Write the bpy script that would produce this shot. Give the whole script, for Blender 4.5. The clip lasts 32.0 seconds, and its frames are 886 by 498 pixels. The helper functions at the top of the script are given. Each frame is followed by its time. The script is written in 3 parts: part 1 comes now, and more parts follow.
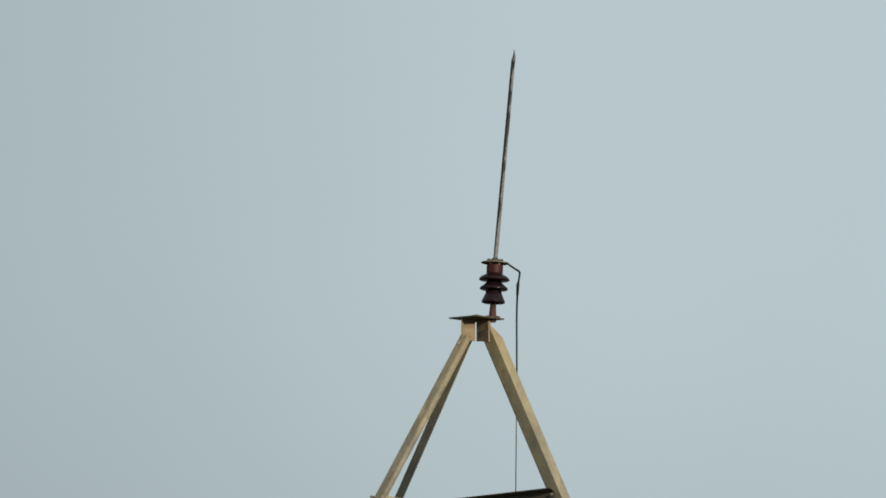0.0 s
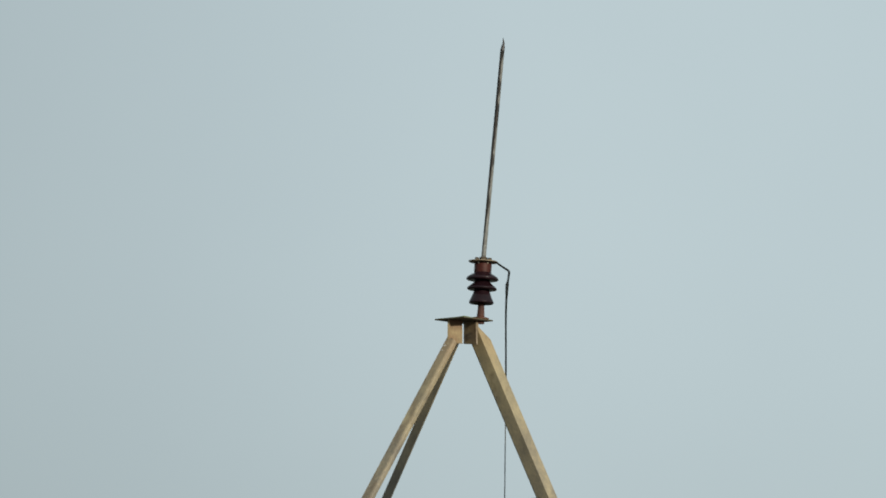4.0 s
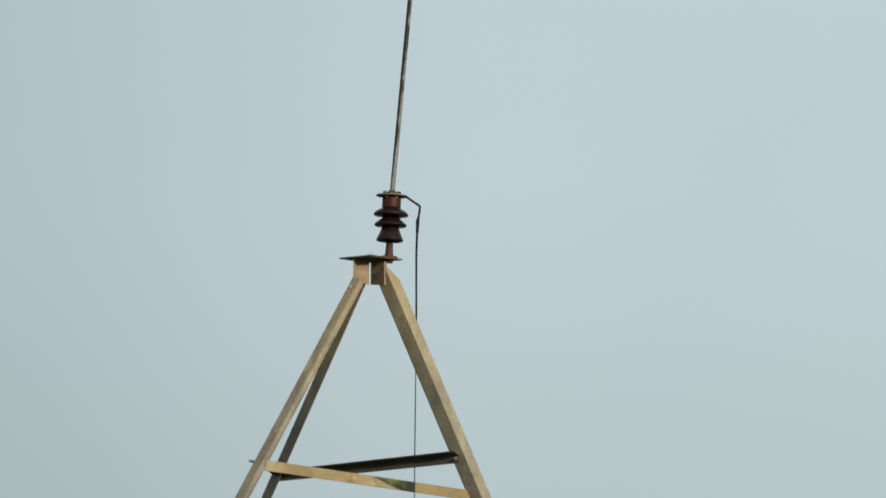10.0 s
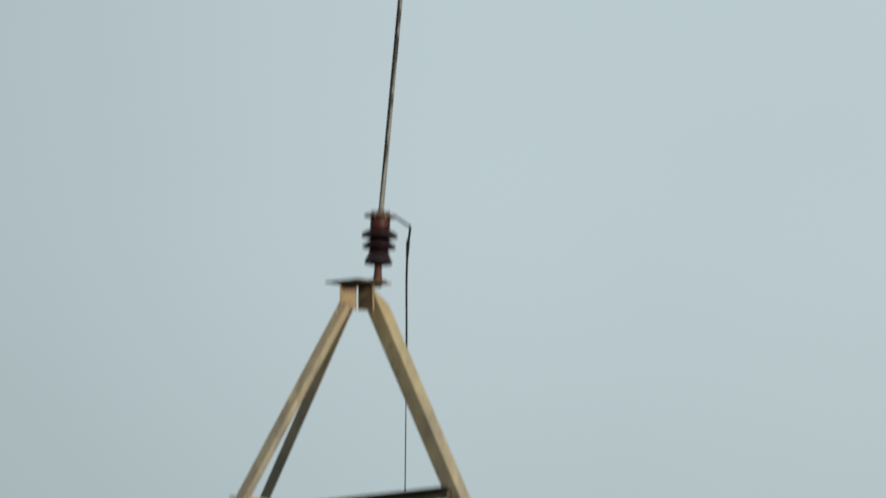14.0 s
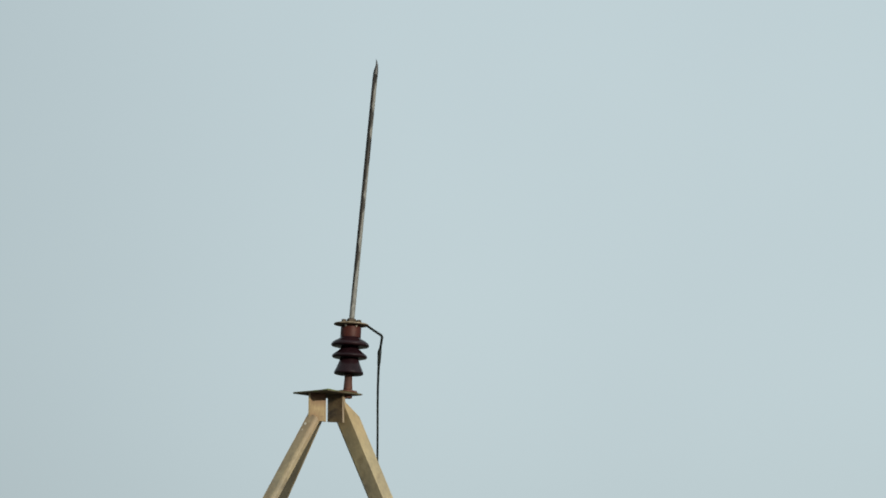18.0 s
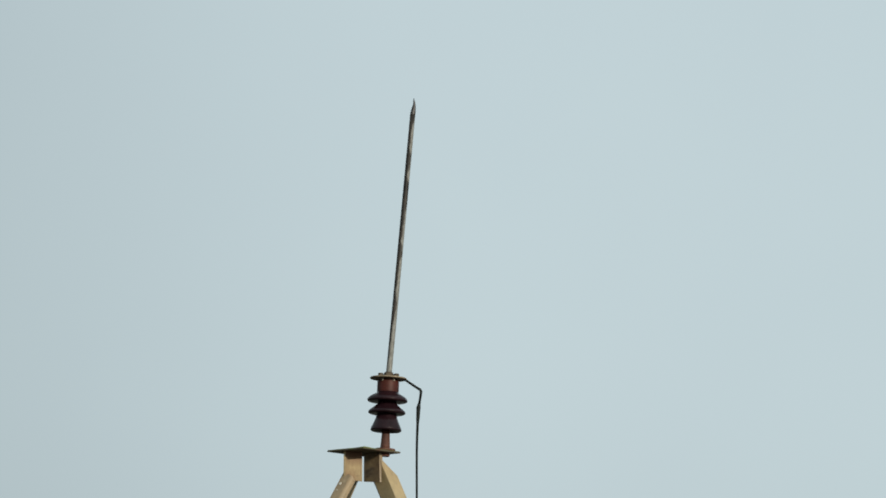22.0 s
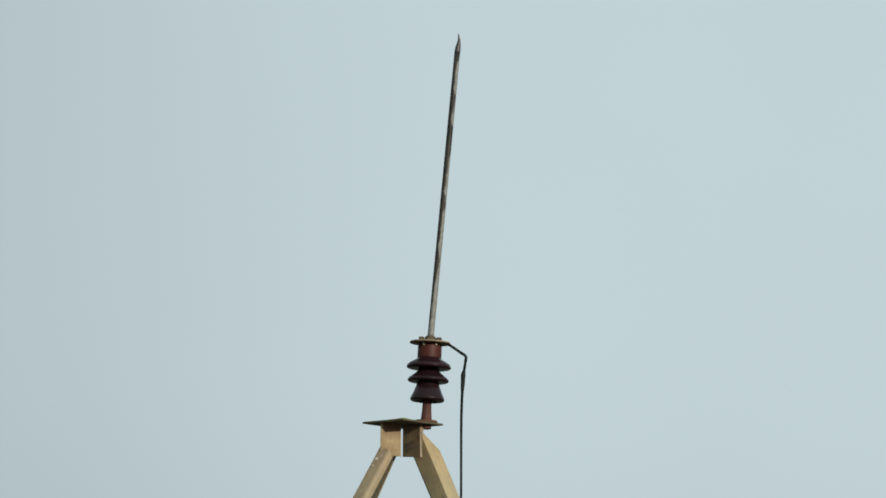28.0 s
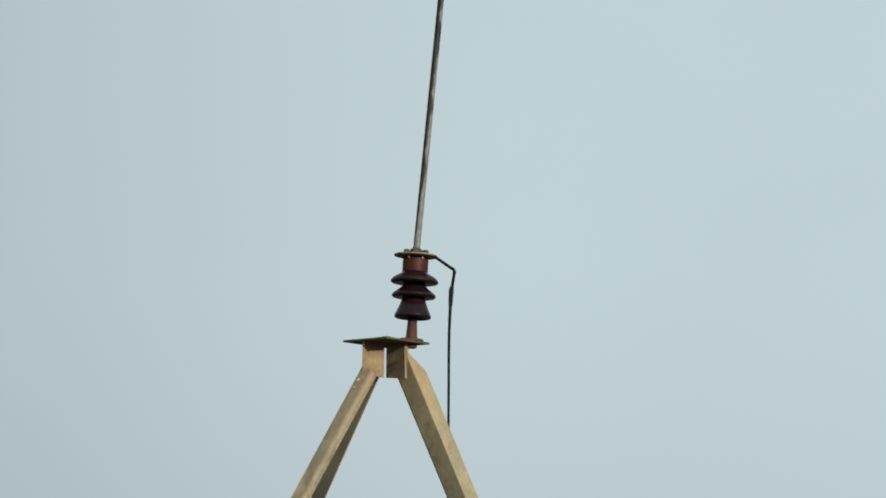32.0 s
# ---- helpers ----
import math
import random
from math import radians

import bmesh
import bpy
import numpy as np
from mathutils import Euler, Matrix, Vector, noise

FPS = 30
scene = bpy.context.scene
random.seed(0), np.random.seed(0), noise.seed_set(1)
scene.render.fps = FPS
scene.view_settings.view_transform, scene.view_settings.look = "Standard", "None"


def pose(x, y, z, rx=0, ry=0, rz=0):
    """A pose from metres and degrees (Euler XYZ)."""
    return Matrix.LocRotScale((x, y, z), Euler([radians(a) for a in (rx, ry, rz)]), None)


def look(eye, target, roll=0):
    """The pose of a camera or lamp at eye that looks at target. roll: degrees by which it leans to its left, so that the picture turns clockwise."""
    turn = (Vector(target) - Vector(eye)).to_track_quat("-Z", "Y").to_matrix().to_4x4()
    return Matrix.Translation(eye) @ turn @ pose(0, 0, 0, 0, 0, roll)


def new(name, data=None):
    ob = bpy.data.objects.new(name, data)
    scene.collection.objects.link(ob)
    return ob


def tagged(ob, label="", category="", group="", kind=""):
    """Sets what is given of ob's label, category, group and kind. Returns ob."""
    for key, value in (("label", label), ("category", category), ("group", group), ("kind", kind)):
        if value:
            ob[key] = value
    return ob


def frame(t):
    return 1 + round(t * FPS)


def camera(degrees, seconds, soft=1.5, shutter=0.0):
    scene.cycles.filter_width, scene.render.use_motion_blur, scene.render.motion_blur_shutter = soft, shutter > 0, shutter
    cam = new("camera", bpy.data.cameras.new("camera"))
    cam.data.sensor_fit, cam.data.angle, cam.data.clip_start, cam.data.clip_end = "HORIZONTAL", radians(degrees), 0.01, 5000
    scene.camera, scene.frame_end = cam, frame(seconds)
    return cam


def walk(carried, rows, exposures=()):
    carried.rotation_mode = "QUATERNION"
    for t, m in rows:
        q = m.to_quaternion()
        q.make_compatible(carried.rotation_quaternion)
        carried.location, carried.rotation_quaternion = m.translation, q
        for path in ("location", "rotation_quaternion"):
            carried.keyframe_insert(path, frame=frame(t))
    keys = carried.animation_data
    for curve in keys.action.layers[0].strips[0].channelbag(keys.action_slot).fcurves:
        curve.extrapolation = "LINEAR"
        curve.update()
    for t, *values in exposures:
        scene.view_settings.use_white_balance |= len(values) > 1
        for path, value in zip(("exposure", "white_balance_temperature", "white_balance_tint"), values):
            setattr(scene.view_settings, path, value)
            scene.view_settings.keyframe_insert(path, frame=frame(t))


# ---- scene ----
# ---- camera and its way ----
TOP = Vector((0.0, 0.0, 6.3))          # middle of the mast's top plate
RISE = radians(8.0)                    # the line of sight climbs by this much
AHEAD = Vector((0.0, math.cos(RISE), math.sin(RISE)))
ABOVE = Vector((0.0, -math.sin(RISE), math.cos(RISE)))
SIDE = Vector((1.0, 0.0, 0.0))

WAY = [  # seconds, distance in m, aim to the right and up in hundredths of a degree, roll
    (0.0, 33.56, -25.8, 56.1, 0.10),
    (0.5, 33.38, -27.9, 60.9, 0.11),
    (1.0, 33.21, -28.6, 63.8, 0.11),
    (1.5, 33.01, -30.8, 67.4, 0.12),
    (2.0, 32.80, -33.0, 67.1, 0.12),
    (2.5, 32.59, -32.8, 67.9, 0.13),
    (4.5, 31.80, -9.8, 52.2, 0.15),
    (5.0, 31.61, -5.5, 46.1, 0.17),
    (5.5, 31.40, 4.6, 36.2, 0.20),
    (6.0, 31.18, 13.9, 34.6, 0.19),
    (6.5, 30.96, 30.4, 34.8, 0.18),
    (7.0, 30.76, 37.4, 36.9, 0.17),
    (7.5, 30.57, 43.2, 32.8, 0.16),
    (8.0, 30.38, 47.6, 24.6, 0.14),
    (8.5, 30.18, 52.6, 22.7, 0.13),
    (9.0, 29.98, 55.5, 19.2, 0.12),
    (9.5, 29.78, 61.4, 14.6, 0.11),
    (10.0, 29.58, 61.6, 7.0, 0.10),
    (10.5, 29.37, 64.2, -5.1, 0.05),
    (11.0, 29.15, 62.7, -13.4, -0.01),
    (11.5, 28.93, 64.6, -14.6, -0.07),
    (12.0, 28.71, 65.4, -10.1, -0.12),
    (12.5, 28.50, 66.4, -12.7, -0.13),
    (13.0, 28.30, 68.3, -11.1, -0.14),
    (13.5, 28.11, 68.3, -3.0, -0.15),
    (13.7, 28.04, 69.5, 2.2, -0.08),
    (13.9, 27.97, 71.2, 12.0, -0.02),
    (14.0, 27.93, 72.0, 26.6, 0.02),
    (14.1, 27.89, 72.6, 40.6, 0.06),
    (14.3, 27.81, 73.8, 50.6, 0.13),
    (14.5, 27.74, 74.9, 52.8, 0.20),
    (15.0, 27.56, 80.3, 56.4, 0.29),
    (15.2, 27.50, 83.0, 63.6, 0.33),
    (15.4, 27.44, 86.4, 73.0, 0.37),
    (15.5, 27.41, 88.1, 79.9, 0.38),
    (15.8, 27.35, 90.4, 96.5, 0.38),
    (16.5, 27.24, 91.2, 112.0, 0.36),
    (17.5, 27.06, 91.5, 120.9, 0.33),
    (18.0, 26.93, 96.4, 118.4, 0.29),
    (18.5, 26.76, 94.3, 134.7, 0.23),
    (19.0, 26.58, 93.5, 135.5, 0.18),
    (19.5, 26.39, 94.5, 138.2, 0.14),
    (20.0, 26.20, 92.2, 143.8, 0.09),
    (20.5, 26.01, 84.7, 149.4, -0.08),
    (21.0, 25.83, 77.0, 155.7, -0.16),
    (21.5, 25.65, 69.0, 160.0, -0.01),
    (22.0, 25.48, 67.1, 165.6, 0.08),
    (22.5, 25.31, 66.1, 166.5, 0.12),
    (23.0, 25.12, 59.7, 163.2, 0.05),
    (23.5, 24.93, 50.4, 162.4, 0.14),
    (24.0, 24.74, 47.9, 154.5, 0.11),
    (24.5, 24.53, 48.0, 152.8, 0.20),
    (25.0, 24.32, 45.8, 149.6, 0.18),
    (25.5, 24.11, 42.0, 139.3, 0.34),
    (27.5, 23.26, 37.1, 135.9, 0.13),
    (28.0, 23.07, 35.1, 142.3, 0.23),
    (28.5, 22.91, 33.2, 142.1, 0.21),
    (29.0, 22.74, 31.5, 135.5, 0.33),
    (29.5, 22.57, 34.5, 132.9, 0.31),
    (30.0, 22.39, 33.4, 124.4, 0.25),
    (30.5, 22.19, 32.7, 117.9, 0.34),
    (31.0, 21.98, 36.1, 93.0, 0.47),
    (31.5, 21.75, 40.5, 79.6, 0.49),
    (32.0, 21.51, 48.9, 75.4, 0.44),
]

cam = camera(7.2883, 32.0, soft=1.7, shutter=1.0)
rows = []
for t, away, right, up, roll in WAY:
    eye = TOP - AHEAD * away
    aim = TOP + away * (SIDE * math.tan(radians(right / 100)) + ABOVE * math.tan(radians(up / 100)))
    rows.append((t, look(eye, aim, roll)))
walk(cam, rows, exposures=[(0.0, 0.02), (1.0, 0.03), (2.0, 0.12), (5.0, 0.09), (6.0, 0.09), (7.0, 0.09), (8.0, 0.11), (11.0, 0.12), (13.0, 0.11), (13.5, 0.07),
                           (14.0, 0.07), (15.0, 0.17), (18.0, 0.17), (20.0, 0.18), (24.0, 0.19), (30.0, 0.20), (31.0, 0.19), (32.0, 0.17)])

# ---- sky and sun ----
SUN_AZ, SUN_EL = radians(32.0), radians(14.0)      # to the right of the viewer's back, and height
to_sun = Vector((math.sin(SUN_AZ) * math.cos(SUN_EL), -math.cos(SUN_AZ) * math.cos(SUN_EL), math.sin(SUN_EL)))

world = bpy.data.worlds.new("hazy_sky")
scene.world = world
world.use_nodes = True
wn, wl = world.node_tree.nodes, world.node_tree.links
wn.clear()
sky = wn.new("ShaderNodeTexSky")
sky.sky_type = "NISHITA"
sky.sun_disc = False
sky.sun_elevation = SUN_EL
sky.sun_rotation = math.atan2(to_sun.x, to_sun.y)
sky.dust_density, sky.air_density, sky.ozone_density = 3.0, 1.0, 2.0
bg_sky = wn.new("ShaderNodeBackground")
bg_sky.inputs["Strength"].default_value = 0.01
wl.new(sky.outputs[0], bg_sky.inputs["Color"])
# a thin even veil of high haze over the clear sky, with broad faint unevenness
co = wn.new("ShaderNodeTexCoord")
veil_noise = wn.new("ShaderNodeTexNoise")
veil_noise.inputs["Scale"].default_value = 15.0
veil_noise.inputs["Detail"].default_value = 3.0
wl.new(co.outputs["Generated"], veil_noise.inputs["Vector"])
veil_ramp = wn.new("ShaderNodeValToRGB")
veil_ramp.color_ramp.elements[0].position, veil_ramp.color_ramp.elements[1].position = 0.3, 0.7
veil_ramp.color_ramp.elements[0].color = (0.427, 0.507, 0.529, 1)
veil_ramp.color_ramp.elements[1].color = (0.440, 0.523, 0.543, 1)
wl.new(veil_noise.outputs[0], veil_ramp.inputs[0])
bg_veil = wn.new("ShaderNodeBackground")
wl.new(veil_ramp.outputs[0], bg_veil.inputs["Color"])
# the sky dims to the left and low down, painting in lens vignetting
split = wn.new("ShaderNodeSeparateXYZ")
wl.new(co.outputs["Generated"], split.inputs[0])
left_dim = wn.new("ShaderNodeMapRange")
left_dim.interpolation_type = "SMOOTHSTEP"
left_dim.inputs["From Min"].default_value, left_dim.inputs["From Max"].default_value = -0.10, 0.02
left_dim.inputs["To Min"].default_value, left_dim.inputs["To Max"].default_value = 0.79, 1.015
wl.new(split.outputs["X"], left_dim.inputs["Value"])
low = wn.new("ShaderNodeMapRange")
low.interpolation_type = "SMOOTHSTEP"
low.inputs["From Min"].default_value, low.inputs["From Max"].default_value = 0.088, 0.152
low.inputs["To Min"].default_value, low.inputs["To Max"].default_value = 0.900, 1.012
wl.new(split.outputs["Z"], low.inputs["Value"])


def calc(operation, a, b):
    node = wn.new("ShaderNodeMath")
    node.operation = operation
    for socket, value in zip(node.inputs, (a, b)):
        if isinstance(value, (int, float)):
            socket.default_value = value
        else:
            wl.new(value, socket)
    return node.outputs[0]


wl.new(calc("MULTIPLY", left_dim.outputs[0], low.outputs[0]), bg_veil.inputs["Strength"])
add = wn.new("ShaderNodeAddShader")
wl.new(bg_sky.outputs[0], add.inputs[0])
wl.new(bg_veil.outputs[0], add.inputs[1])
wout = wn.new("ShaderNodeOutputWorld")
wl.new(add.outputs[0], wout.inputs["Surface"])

sun_data = bpy.data.lights.new("sun", "SUN")
sun_data.energy, sun_data.angle, sun_data.color = 3.7, radians(1.0), (1.0, 0.89, 0.73)
sun = new("sun", sun_data)
sun.matrix_world = look(TOP + to_sun * 40, TOP)


# ---- materials ----
def surface(name, tones, rough=0.6, metal=0.0, broad=6.0, fine=90.0, bump=0.15, stretch=(1, 1, 1), coat=0.0, spots=(), patch=None, shine=0.5, runs=()):
    """A worn surface: tones (dark, middle, light) mixed by broad and fine noise, with optional layers of rust or dirt spots, one stained stretch, and runs of
    another tone that fade in between two heights."""
    m = bpy.data.materials.new(name)
    m.use_nodes = True
    n, l = m.node_tree.nodes, m.node_tree.links
    b = n["Principled BSDF"]
    where = n.new("ShaderNodeTexCoord")
    mapping = n.new("ShaderNodeMapping")
    mapping.inputs["Scale"].default_value = stretch
    l.new(where.outputs["Object"], mapping.inputs["Vector"])
    big, small = n.new("ShaderNodeTexNoise"), n.new("ShaderNodeTexNoise")
    big.inputs["Scale"].default_value, big.inputs["Detail"].default_value = broad, 6.0
    small.inputs["Scale"].default_value, small.inputs["Detail"].default_value = fine, 8.0
    for k in (big, small):
        l.new(mapping.outputs[0], k.inputs["Vector"])
    mixed = n.new("ShaderNodeMath")
    mixed.operation = "MULTIPLY_ADD"
    mixed.inputs[1].default_value = 0.35
    shift = n.new("ShaderNodeMath")
    shift.operation = "MULTIPLY"
    shift.inputs[1].default_value = 0.65
    l.new(big.outputs[0], shift.inputs[0])
    l.new(small.outputs[0], mixed.inputs[0])
    l.new(shift.outputs[0], mixed.inputs[2])
    ramp = n.new("ShaderNodeValToRGB")
    e = ramp.color_ramp.elements
    e[0].position, e[1].position = 0.34, 0.68
    e[0].color, e[1].color = (*tones[0], 1), (*tones[2], 1)
    mid = e.new(0.5)
    mid.color = (*tones[1], 1)
    l.new(mixed.outputs[0], ramp.inputs[0])
    colour = ramp.outputs[0]
    for run in runs:
        # streaky tone that sets in between two heights
        height = n.new("ShaderNodeSeparateXYZ")
        l.new(where.outputs["Object"], height.inputs[0])
        ragged = n.new("ShaderNodeMath")
        ragged.operation = "MULTIPLY_ADD"
        ragged.inputs[1].default_value = (run[2] - run[1]) * 1.2
        l.new(big.outputs[0], ragged.inputs[0])
        l.new(height.outputs["Z"], ragged.inputs[2])
        fade = n.new("ShaderNodeMapRange")
        mean = (run[2] - run[1]) * 0.6
        fade.inputs["From Min"].default_value, fade.inputs["From Max"].default_value = run[1] + mean, run[2] + mean
        fade.inputs["To Max"].default_value = run[3]
        l.new(ragged.outputs[0], fade.inputs["Value"])
        mx3 = n.new("ShaderNodeMix")
        mx3.data_type = "RGBA"
        l.new(fade.outputs[0], mx3.inputs["Factor"])
        l.new(colour, mx3.inputs["A"])
        worn = n.new("ShaderNodeValToRGB")
        worn.color_ramp.elements[0].position, worn.color_ramp.elements[1].position = 0.34, 0.66
        worn.color_ramp.elements[0].color = (*(c * 0.72 for c in run[0]), 1)
        worn.color_ramp.elements[1].color = (*(c * 1.22 for c in run[0]), 1)
        l.new(mixed.outputs[0], worn.inputs[0])
        l.new(worn.outputs[0], mx3.inputs["B"])
        colour = mx3.outputs["Result"]
    for layer, spot in enumerate(spots):
        sn = n.new("ShaderNodeTexNoise")
        sn.noise_dimensions = "4D"
        sn.inputs["W"].default_value = 3.7 * layer
        sn.inputs["Scale"].default_value, sn.inputs["Detail"].default_value = spot[1], 5.0
        squash = n.new("ShaderNodeMapping")
        squash.inputs["Scale"].default_value = (1, 1, spot[4] if len(spot) > 4 else 1)
        l.new(where.outputs["Object"], squash.inputs["Vector"])
        l.new(squash.outputs[0], sn.inputs["Vector"])
        cut = n.new("ShaderNodeMapRange")
        cut.inputs["From Min"].default_value, cut.inputs["From Max"].default_value = spot[2], spot[2] + spot[3]
        l.new(sn.outputs[0], cut.inputs["Value"])
        mx = n.new("ShaderNodeMix")
        mx.data_type = "RGBA"
        l.new(cut.outputs[0], mx.inputs["Factor"])
        l.new(colour, mx.inputs["A"])
        mx.inputs["B"].default_value = (*spot[0], 1)
        colour = mx.outputs["Result"]
    if patch:
        # a stained stretch between two places along x, with ragged ends
        sep = n.new("ShaderNodeSeparateXYZ")
        l.new(where.outputs["Object"], sep.inputs[0])
        slant = n.new("ShaderNodeMath")
        slant.operation = "MULTIPLY_ADD"
        slant.inputs[1].default_value = 2.2
        l.new(sep.outputs["Z"], slant.inputs[0])
        l.new(sep.outputs["X"], slant.inputs[2])
        wob = n.new("ShaderNodeMath")
        wob.operation = "MULTIPLY_ADD"
        wob.inputs[1].default_value = 0.05
        l.new(big.outputs[0], wob.inputs[0])
        l.new(slant.outputs[0], wob.inputs[2])
        lo = n.new("ShaderNodeMapRange")
        lo.inputs["From Min"].default_value, lo.inputs["From Max"].default_value = patch[1], patch[1] + 0.02
        l.new(wob.outputs[0], lo.inputs["Value"])
        hi = n.new("ShaderNodeMapRange")
        hi.inputs["From Min"].default_value, hi.inputs["From Max"].default_value = patch[2], patch[2] - 0.006
        l.new(sep.outputs["X"], hi.inputs["Value"])
        both = n.new("ShaderNodeMath")
        both.operation = "MULTIPLY"
        l.new(lo.outputs[0], both.inputs[0])
        l.new(hi.outputs[0], both.inputs[1])
        mx2 = n.new("ShaderNodeMix")
        mx2.data_type = "RGBA"
        l.new(both.outputs[0], mx2.inputs["Factor"])
        l.new(colour, mx2.inputs["A"])
        mottle = n.new("ShaderNodeValToRGB")
        mottle.color_ramp.elements[0].position, mottle.color_ramp.elements[1].position = 0.56, 0.63
        mottle.color_ramp.elements[0].color, mottle.color_ramp.elements[1].color = (*patch[0], 1), (*patch[3], 1)
        l.new(big.outputs[0], mottle.inputs[0])
        l.new(mottle.outputs[0], mx2.inputs["B"])
        colour = mx2.outputs["Result"]
    l.new(colour, b.inputs["Base Color"])
    rr = n.new("ShaderNodeMapRange")
    rr.inputs["To Min"].default_value, rr.inputs["To Max"].default_value = max(0.03, rough - 0.12), min(1.0, rough + 0.12)
    l.new(small.outputs[0], rr.inputs["Value"])
    l.new(rr.outputs[0], b.inputs["Roughness"])
    b.inputs["Metallic"].default_value = metal
    b.inputs["Specular IOR Level"].default_value = shine
    b.inputs["Coat Weight"].default_value = coat
    b.inputs["Coat Roughness"].default_value = 0.05
    bp = n.new("ShaderNodeBump")
    bp.inputs["Strength"].default_value, bp.inputs["Distance"].default_value = bump, 0.002
    l.new(small.outputs[0], bp.inputs["Height"])
    l.new(bp.outputs[0], b.inputs["Normal"])
    return m


PAINT = surface("khaki_paint", ((0.125, 0.114, 0.090), (0.185, 0.166, 0.122), (0.285, 0.25, 0.165)), 0.62, 0.0, 7.0, 60, 0.3, stretch=(1.3, 1.3, 1.0),
                spots=(((0.12, 0.088, 0.05), 18, 0.60, 0.22), ((0.30, 0.26, 0.175), 30, 0.62, 0.2)),
                runs=(((0.298, 0.255, 0.146), TOP.z - 0.75, TOP.z - 0.20, 0.75), ((0.25, 0.175, 0.082), TOP.z - 0.24, TOP.z - 0.09, 0.5)))
PAINT_BROWNED = surface("browned_khaki_paint", ((0.115, 0.104, 0.082), (0.178, 0.158, 0.114), (0.285, 0.248, 0.160)), 0.62, 0.0, 7.0, 60, 0.3, stretch=(1.3, 1.3, 1.0),
                        spots=(((0.115, 0.084, 0.05), 16, 0.55, 0.22, 0.5), ((0.30, 0.26, 0.175), 30, 0.62, 0.2)),
                        runs=(((0.275, 0.232, 0.134), TOP.z - 0.75, TOP.z - 0.25, 0.7), ((0.185, 0.138, 0.086), TOP.z - 0.32, TOP.z - 0.11, 0.8)))
# rust spots; the rust-red run at the top also paints the plate's shadow
PAINT_RUSTY_SHADOWED = surface("rust_stained_shadowed_paint", ((0.135, 0.089, 0.040), (0.205, 0.152, 0.073), (0.30, 0.24, 0.127)), 0.68, 0.0, 16, 90, 0.3, stretch=(1.6, 1.6, 0.6),
                      spots=(((0.15, 0.082, 0.038), 17, 0.50, 0.22, 0.5), ((0.05, 0.032, 0.02), 14, 0.58, 0.12, 2.6)), runs=(((0.105, 0.046, 0.022), TOP.z - 0.066, TOP.z - 0.022, 0.95),))
PAINT_GRIMY = surface("grimy_rusty_paint", ((0.10, 0.064, 0.030), (0.175, 0.122, 0.060), (0.25, 0.19, 0.10)), 0.7, 0.0, 9, 90, 0.3,
                      spots=(((0.11, 0.060, 0.028), 11, 0.46, 0.3), ((0.036, 0.023, 0.016), 12, 0.50, 0.12, 2.6)))
IRON = surface("dark_brown_iron", ((0.026, 0.019, 0.012), (0.05, 0.037, 0.023), (0.085, 0.065, 0.04)), 0.7, 0.1, 30, 200, 0.3)
PAINT_STAINED = surface("stained_khaki_paint", ((0.165, 0.136, 0.062), (0.228, 0.194, 0.095), (0.30, 0.262, 0.145)), 0.6, 0.0, 7, 90, 0.25,
                        spots=(((0.235, 0.145, 0.072), 5, 0.475, 0.22), ((0.11, 0.092, 0.045), 26, 0.58, 0.2)), patch=((0.014, 0.017, 0.009), 2.2 * TOP.z - 2.06, 0.205, (0.085, 0.10, 0.032)), shine=0.2)
# darker copy of the leg paint: the back leg's shade in its colour
PAINT_GREY_SHADED = surface("shade_darkened_grey_paint", ((0.066, 0.062, 0.047), (0.098, 0.092, 0.069), (0.14, 0.13, 0.096)), 0.7, 0.0, 6, 90, 0.3,
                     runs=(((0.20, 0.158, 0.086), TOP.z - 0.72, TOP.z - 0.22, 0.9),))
# near-black tones put the brace's shade into its colour, under moss spots
PAINT_DARK = surface("shade_darkened_mossy_steel", ((0.026, 0.025, 0.016), (0.046, 0.042, 0.029), (0.07, 0.062, 0.048)), 0.7, 0.0, 9, 110, 0.3,
                     spots=(((0.04, 0.048, 0.016), 14, 0.58, 0.09),))
PLATE = surface("mossy_rusty_plate", ((0.028, 0.025, 0.016), (0.052, 0.043, 0.027), (0.095, 0.08, 0.05)), 0.75, 0.0, 14, 130, 0.35,
                spots=(((0.075, 0.08, 0.030), 20, 0.56, 0.12), ((0.07, 0.032, 0.018), 26, 0.56, 0.1)))
RUST = surface("rusty_iron", ((0.030, 0.0095, 0.006), (0.060, 0.0195, 0.0108), (0.10, 0.039, 0.021)), 0.78, 0.0, 24, 180, 0.4)
CAP = surface("weathered_cap_iron", ((0.09, 0.072, 0.045), (0.19, 0.155, 0.105), (0.32, 0.275, 0.2)), 0.65, 0.2, 30, 200, 0.3,
              spots=(((0.085, 0.04, 0.02), 32, 0.57, 0.12),))
GLAZE = surface("brown_glaze", ((0.0075, 0.0034, 0.0050), (0.0122, 0.0051, 0.0072), (0.021, 0.0086, 0.0108)), 0.40, 0.0, 18, 160, 0.015, coat=0.42, shine=0.05)
GLAZE_RED = surface("red_brown_glaze", ((0.022, 0.0055, 0.0042), (0.041, 0.0098, 0.007), (0.063, 0.017, 0.0118)), 0.55, 0.0, 20, 160, 0.05, coat=0.0, shine=0.2)


